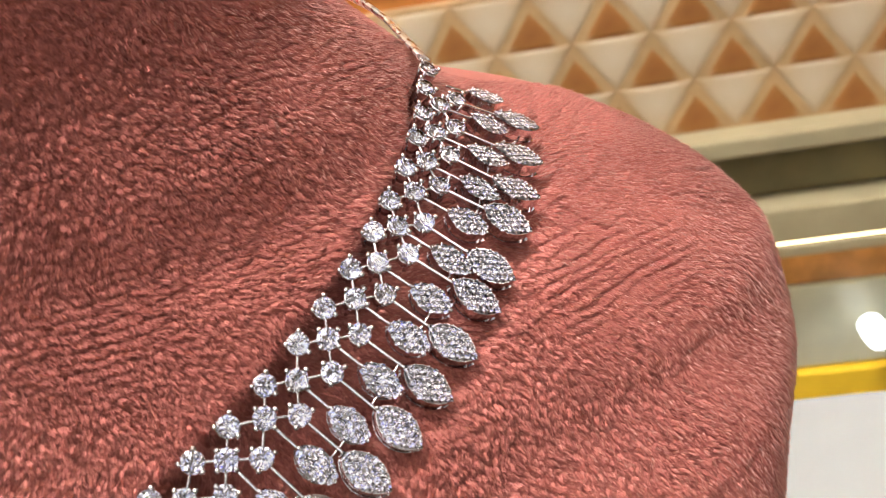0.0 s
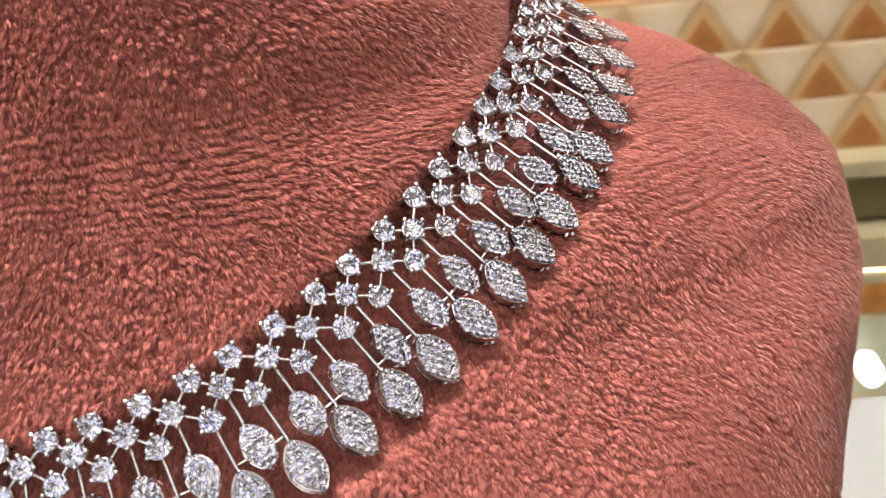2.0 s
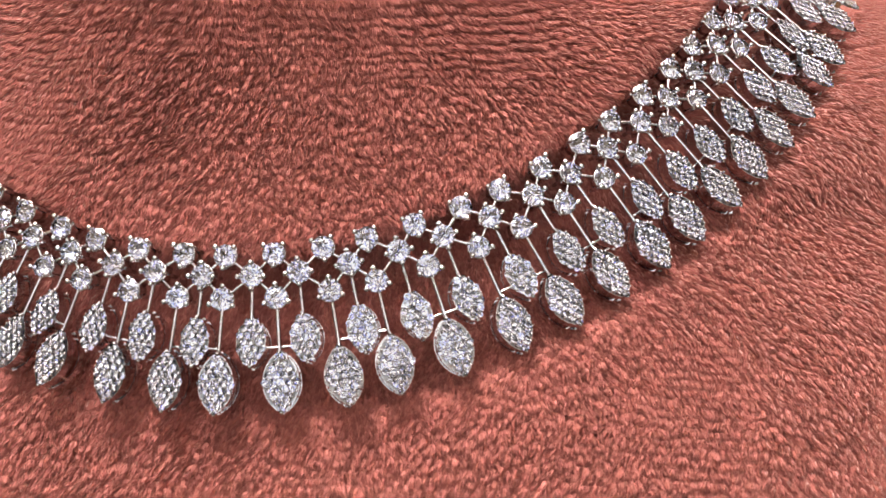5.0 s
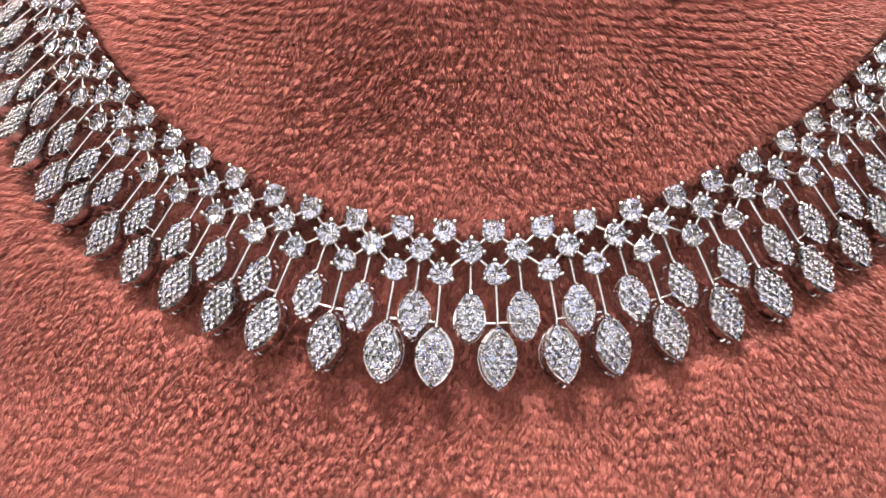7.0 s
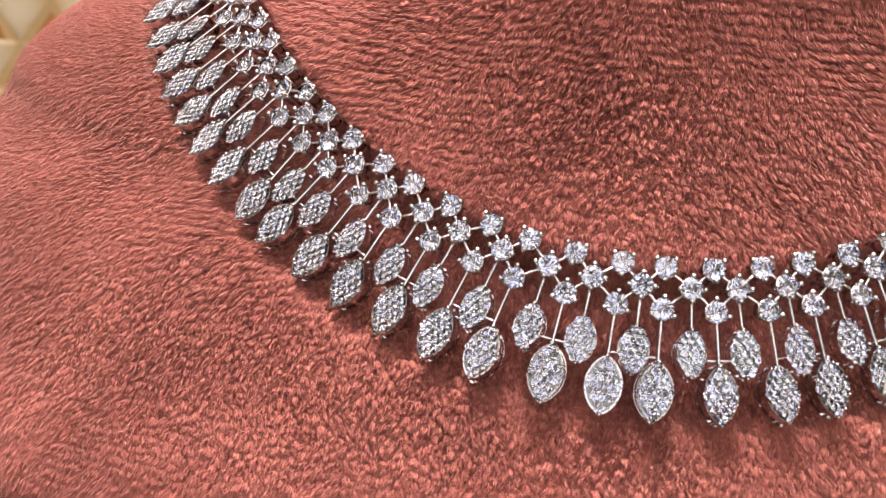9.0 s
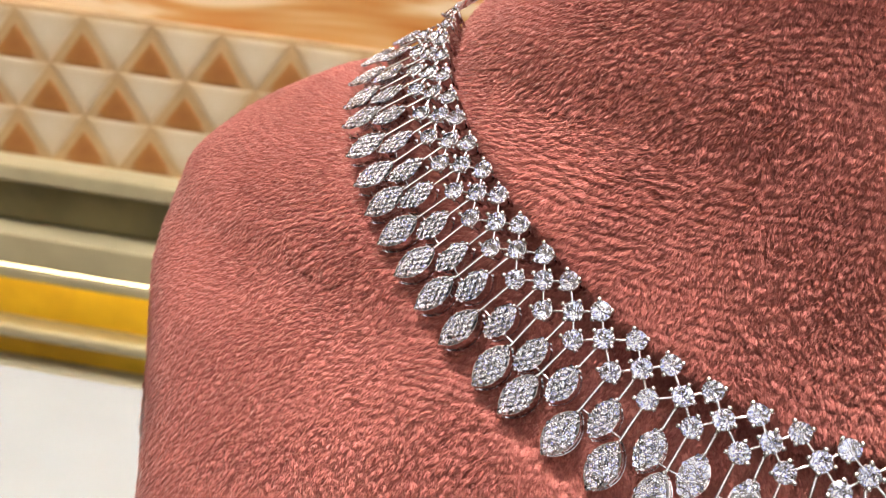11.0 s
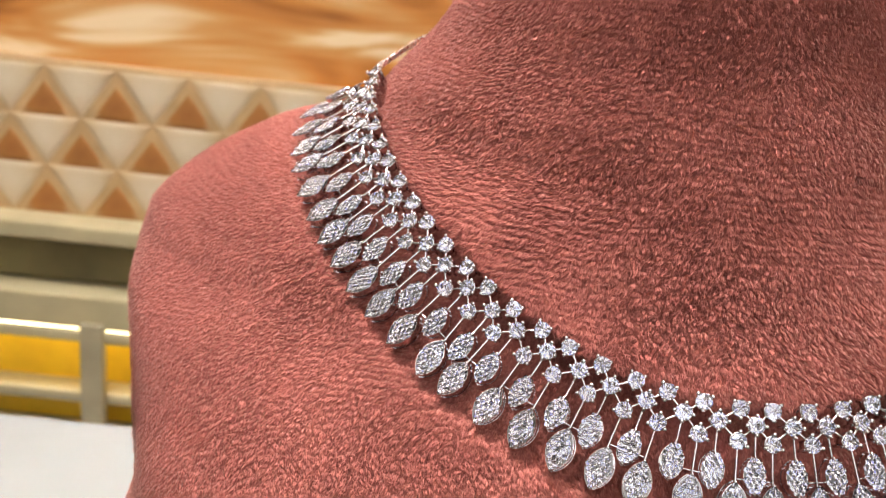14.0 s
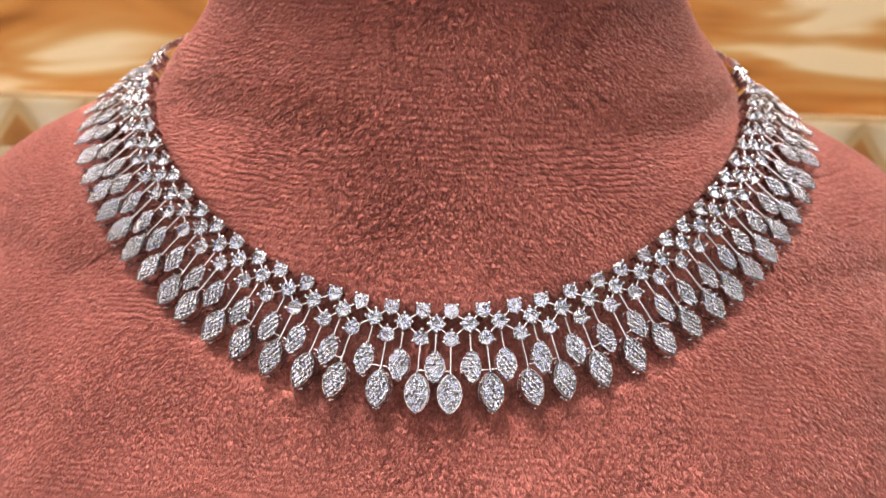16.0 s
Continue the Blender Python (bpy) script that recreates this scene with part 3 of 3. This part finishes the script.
def leaf_drop(k, s, size):
    me, paved, one, grain, stones = leaf_mesh[size]
    leaf = piece("leaf_drop", me, seat(k, s) @ settle(k + s), necklace)
    tagged(piece("beading", grain, Matrix.Identity(4), leaf), kind="stuff")
    if abs(k) < 4.2:
        for p in stones:
            piece("pave_stone", one, Matrix.Translation(p) @ Matrix.Rotation(rnd.uniform(0, 1), 4, "Z") @ Matrix.Rotation(rnd.gauss(0, 0.2), 4, "X") @ Matrix.Rotation(rnd.gauss(0, 0.2), 4, "Y"), leaf)
    else:
        tagged(piece("paving", paved, Matrix.Identity(4), leaf), kind="stuff")


for k in halves:
    leaf_drop(k, big_mid, BIG)
    bar("stem", seat(k, ROW[2], 0, -0.4 * MM).translation, seat(k, big_top + 0.02, 0, -0.25 * MM).translation, 0.21 * MM, CLEAR)
for k in wholes + [-20, 20]:
    leaf_drop(k, small_mid, SMALL)
    bar("stem", seat(k, ROW[1], 0, -0.4 * MM).translation, seat(k, small_top + 0.02, 0, -0.25 * MM).translation, 0.2 * MM, CLEAR)
for k in wholes:
    for h in (-0.5, 0.5):
        # a short drop is tied to the long stem of its own group
        g = round(abs(k + h) / 1.5) * 1.5
        own = round(abs(k) / 1.5) * 1.5
        if abs(g - own) < 0.01:
            bar("tie_bar", seat(k, cross_at, 0, -0.6 * MM).translation, seat(k + h, cross_at, 0, -0.6 * MM).translation, 0.15 * MM, 1.3 * MM)


# the ends: a last stone, a ring and a flat braided chain round the back of the neck


def braid(way):
    """A flat ribbon of overlapping links along a line of points and outward directions."""
    bm = bmesh.new()
    rings = []
    for i, (p, n) in enumerate(way):
        t = (way[min(i + 1, len(way) - 1)][0] - way[max(i - 1, 0)][0]).normalized()
        across = t.cross(n).normalized()
        swell = 1.0 + 0.12 * (-1) ** i
        rings.append([bm.verts.new(p + across * (1.45 * MM * swell * math.cos(a)) + n * (0.45 * MM * swell * math.sin(a))) for a in [2 * math.pi * q / 10 for q in range(10)]])
    for a, b in zip(rings, rings[1:]):
        for q in range(10):
            bm.faces.new((a[q], a[(q + 1) % 10], b[(q + 1) % 10], b[q]))
    bm.faces.new(rings[0][::-1])
    bm.faces.new(rings[-1])
    bmesh.ops.recalc_face_normals(bm, faces=bm.faces)
    return bm


for side in (-1, 1):
    st = piece("stone_setting", setting_top, seat(side * 20.35, 0.05), necklace)
    piece("round_stone", gem_mesh, Matrix.Translation((0, 0, 0.12 * MM)), st)
    end = seat(side * 20.8, 0.04).translation
    bm = bmesh.new()
    lathe(bm, [(0.9 * MM, -0.25 * MM), (1.2 * MM, 0), (0.9 * MM, 0.25 * MM), (0.6 * MM, 0), (0.9 * MM, -0.25 * MM)], 16)
    part("end_ring", bm, SILVER, necklace, smooth=True).matrix_basis = seat(side * 20.9, 0.04)
    way = []
    for i in range(150):
        u = i / 149
        a = math.radians(93 + 87 * u)
        z = 35.5 + 12 * min(1.0, u * 1.6)
        p, q, r = skin(side * a, z), skin(side * (a + 0.02), z), skin(side * a, z - 1.0)
        n = (q - p).cross(r - p).normalized()
        if n.dot(p) < 0:
            n = -n
        p = p + n * 0.9 * MM
        way.append((end.lerp(p, min(1.0, u * 9)), n))
    part("back_chain", braid(way), CHAIN_SILVER, necklace, "flat braided silver chain")

# ---- counter, wall and display case behind ----
DEEP = 0.80


def slab(name, label, category, mat, *lims, bevel=0.002, kind=""):
    ob = part(name, box(bmesh.new(), *lims, bevel), mat, None, label)
    return tagged(ob, label, category, kind=kind)


slab("counter", "glossy white shop counter top carrying the bust", "counter", COUNTER_WHITE, -1.2, -0.15, -0.2, 1.2, 0.19, -0.158)
slab("floor", "beige polished floor", "floor", FLOOR_TILE, -2.5, -2.5, -1.06, 2.5, 2.0, -1.0, bevel=0, kind="structure")
slab("ceiling", "white painted ceiling", "ceiling", CEILING_PAINT, -2.5, -2.5, 1.7, 2.5, 2.0, 1.76, bevel=0, kind="structure")
slab("wall_south", "warm painted wall", "wall", WALL_PAINT, -2.5, -2.56, -1.0, 2.5, -2.5, 1.7, bevel=0, kind="structure")
slab("wall_west", "warm painted wall", "wall", WALL_PAINT, -2.56, -2.5, -1.0, -2.5, 2.0, 1.7, bevel=0, kind="structure")
slab("wall_east", "warm painted wall", "wall", WALL_PAINT, 2.5, -2.5, -1.0, 2.56, 2.0, 1.7, bevel=0, kind="structure")
wall_n = slab("wall_north", "honey onyx wall with cream veins", "wall", ONYX, -2.5, DEEP + 0.02, -1.0, 2.5, DEEP + 0.08, 1.7, bevel=0, kind="structure")

# the lattice band of triangles
CELL, RISE, Z_TOP = 0.072, 0.051, -0.121


def triangle_mesh(name, width, height, proud, mat):
    """A low pyramid on a triangle that points down, its rim rounded off."""
    bm = bmesh.new()
    w, h = width / 2, height
    rings = []
    for f, y in ((1.0, 0.0), (0.9, -0.55 * proud), (0.72, -0.9 * proud), (0.4, -proud)):
        rings.append([bm.verts.new((x * f, y, h * 0.62 + (z - h * 0.62) * f)) for x, z in ((-w, h), (w, h), (0, 0))])
    bm.faces.new(rings[-1])
    for a, b in zip(rings, rings[1:]):
        for i in range(3):
            j = (i + 1) % 3
            bm.faces.new((a[i], a[j], b[j], b[i]))
    bmesh.ops.recalc_face_normals(bm, faces=bm.faces)
    return mesh_of(name, bm, mat)


def lattice_panel():
    panel = tagged(new("lattice_panel"), "cream lattice of raised triangles with amber wood between", "wall panel")
    part("backing", box(bmesh.new(), -1.2, DEEP, Z_TOP - 3 * RISE - 0.01, 1.2, DEEP + 0.018, Z_TOP + 0.004), LATTICE_BACK, panel, "tan wooden backing")
    cream = triangle_mesh("triangle", CELL, RISE, 0.0015, CREAM)
    amber = triangle_mesh("inlay", CELL * 0.7, RISE * 0.7, 0.0012, AMBER_INLAY)
    for row in range(3):
        for i in range(-16, 17):
            x = 0.016 + i * CELL + (row % 2) * CELL / 2
            piece("triangle", cream, Matrix.Translation((x, DEEP, Z_TOP - (row + 1) * RISE)), panel)
            piece("inlay", amber, Matrix.Translation((x + CELL / 2, DEEP, Z_TOP - row * RISE - RISE * 0.3)) @ Matrix.Rotation(math.pi, 4, "Y"), panel)
    return panel


lattice_panel()


def display_case():
    case = tagged(new("display_case"), "glazed shop display case with golden lining and pale shelf edges", "display case")
    parts = [
        ("case_top", -1.2, 1.2, -0.294, -0.275, 0.03, SHELF_EDGE, "pale top edge"), ("olive_back", -1.2, 1.2, -0.347, -0.295, 0.0, OLIVE, "olive brown mirrored back"),
        ("upper_shelf", -1.2, 1.2, -0.384, -0.348, 0.038, SHELF_EDGE, "pale shelf edge"),
        # the lip is added to keep the strip below the shelf out of sight
        ("strip_cover", -1.2, 1.2, -0.398, -0.385, 0.042, SHELF_EDGE, "pale lip added to hide the light strip"), ("golden_back", -1.2, -0.02, -0.562, -0.375, 0.0, GOLD_CLOTH, "golden yellow lining"),
        ("middle_shelf", -1.2, -0.02, -0.475, -0.461, 0.03, SHELF_EDGE, "pale shelf edge"), ("lower_shelf", -1.2, -0.02, -0.528, -0.510, 0.03, STEEL, "grey shelf edge"),
        ("wooden_back", 0.02, 1.2, -0.452, -0.375, 0.0, AMBER_WOOD, "brown wooden back"), ("pale_back", 0.02, 1.2, -0.552, -0.453, 0.0, PALE_GREEN, "pale grey green back"),
        ("golden_edge", 0.02, 1.2, -0.592, -0.553, 0.01, GOLD_CLOTH, "golden yellow edge"), ("base", -1.2, 1.2, -1.0, -0.593, 0.02, COUNTER_WHITE, "white base"),
        ("base_edge", -1.2, -0.02, -0.592, -0.563, 0.02, COUNTER_WHITE, "white base edge"), ("divider", -0.018, 0.018, -0.592, -0.375, 0.03, STEEL, "grey divider")]
    for name, x0, x1, z0, z1, proud, mat, label in parts:
        back = DEEP - 0.039 if name == "strip_cover" else DEEP + 0.018
        part(name, box(bmesh.new(), x0, DEEP - 0.005 - proud, z0, x1, back, z1, 0.003), mat, case, label)
    for x in (-0.392, 0.43):
        part("post", box(bmesh.new(), x - 0.012, DEEP - 0.05, -0.508, x + 0.012, DEEP - 0.036, -0.376, 0.002), STEEL, case, "grey post")
    # unseen strips, added to brighten the lining
    for x0, x1 in ((-1.1, -0.05), (0.05, 1.1)):
        part("fill_strip", box(bmesh.new(), x0, DEEP - 0.034, -0.392, x1, DEEP - 0.024, -0.3865), STRIP, case, "hidden warm strip added to brighten the lining")
    # reflections of lamps in the case, built as small glowing discs
    for x, z in ((-0.41, -0.53), (0.345, -0.492)):
        part("glint_disc", lathe(bmesh.new(), [(0, -0.012), (0.011, -0.010), (0.0125, 0), (0.0125, 0.02), (0, 0.02)], 20), LAMP_GLINT, case, "glowing disc for a lamp reflection").matrix_basis = pose(x, DEEP - 0.05, z, -90, 0, 0)
    return case


display_case()

# ---- ceiling lamps ----


def ceiling_panel(x, y, wx, wy, mat):
    ob = tagged(new("ceiling_light"), "square white ceiling light panel", "ceiling light", "ceiling lights")
    ob.location = (x, y, 1.7)
    bm = bmesh.new()
    for a in ((-wx - 0.02, -wy - 0.02, wx + 0.02, -wy), (-wx - 0.02, wy, wx + 0.02, wy + 0.02), (-wx - 0.02, -wy, -wx, wy), (wx, -wy, wx + 0.02, wy)):
        box(bm, a[0], a[1], -0.03, a[2], a[3], 0)
    part("frame", bm, SHELF_EDGE, ob)
    part("diffuser", box(bmesh.new(), -wx, -wy, -0.02, wx, wy, -0.004), mat, ob, "glowing diffuser")


def downlight(x, y):
    ob = tagged(new("downlight"), "small round recessed ceiling spotlight", "downlight", "downlights")
    ob.location = (x, y, 1.7)
    part("ring", lathe(bmesh.new(), [(0.019, -0.012), (0.036, -0.012), (0.039, 0), (0.019, 0), (0.019, -0.012)], 24), SHELF_EDGE, ob)
    part("bulb", lathe(bmesh.new(), [(0, -0.008), (0.017, -0.008), (0.017, -0.002), (0, -0.002)], 20), SPOT, ob, "bright lens")


# all out of view; the two side panels are added to brighten the shoulders
for x, y in ((-0.3, 0.06), (-1.0, -0.3), (1.0, -0.35), (-0.55, -0.9), (0.6, -0.95), (0.0, -1.5), (-1.1, -1.6), (1.1, -1.6), (-0.5, -2.1), (0.55, -2.1), (0.0, 0.5)):
    ceiling_panel(x, y, 0.24, 0.24, KEY_PANEL if abs(x + 0.3) < 0.03 and y > 0 else SIDE_FILL if -0.4 < y < 0.4 else PANEL)
for row in range(5):
    for i in range(5):
        downlight(-1.25 + 0.62 * i + 0.31 * (row % 2), 0.35 - 0.47 * row)


def front_fill_window():
    """A window added unseen behind the camera: its bluish panes glow as front fill."""
    win = tagged(new("unseen_window"), "added unseen window with four bluish glowing panes as front fill", "window", kind="structure")
    bm = bmesh.new()
    for x in (-1.22, -0.61, 0.0, 0.61, 1.22):
        box(bm, x - 0.02, -2.5, 0.3, x + 0.02, -2.46, 1.62)
    part("window_frame", bm, STEEL, win)
    for z in (0.26, 1.62):
        part("window_rail", box(bmesh.new(), -1.24, -2.5, z, 1.24, -2.45, z + 0.04), STEEL, win)
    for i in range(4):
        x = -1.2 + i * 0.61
        part("pane", box(bmesh.new(), x, -2.492, 0.3, x + 0.57, -2.486, 1.62), FILL_PANE, win)
    return win


front_fill_window()
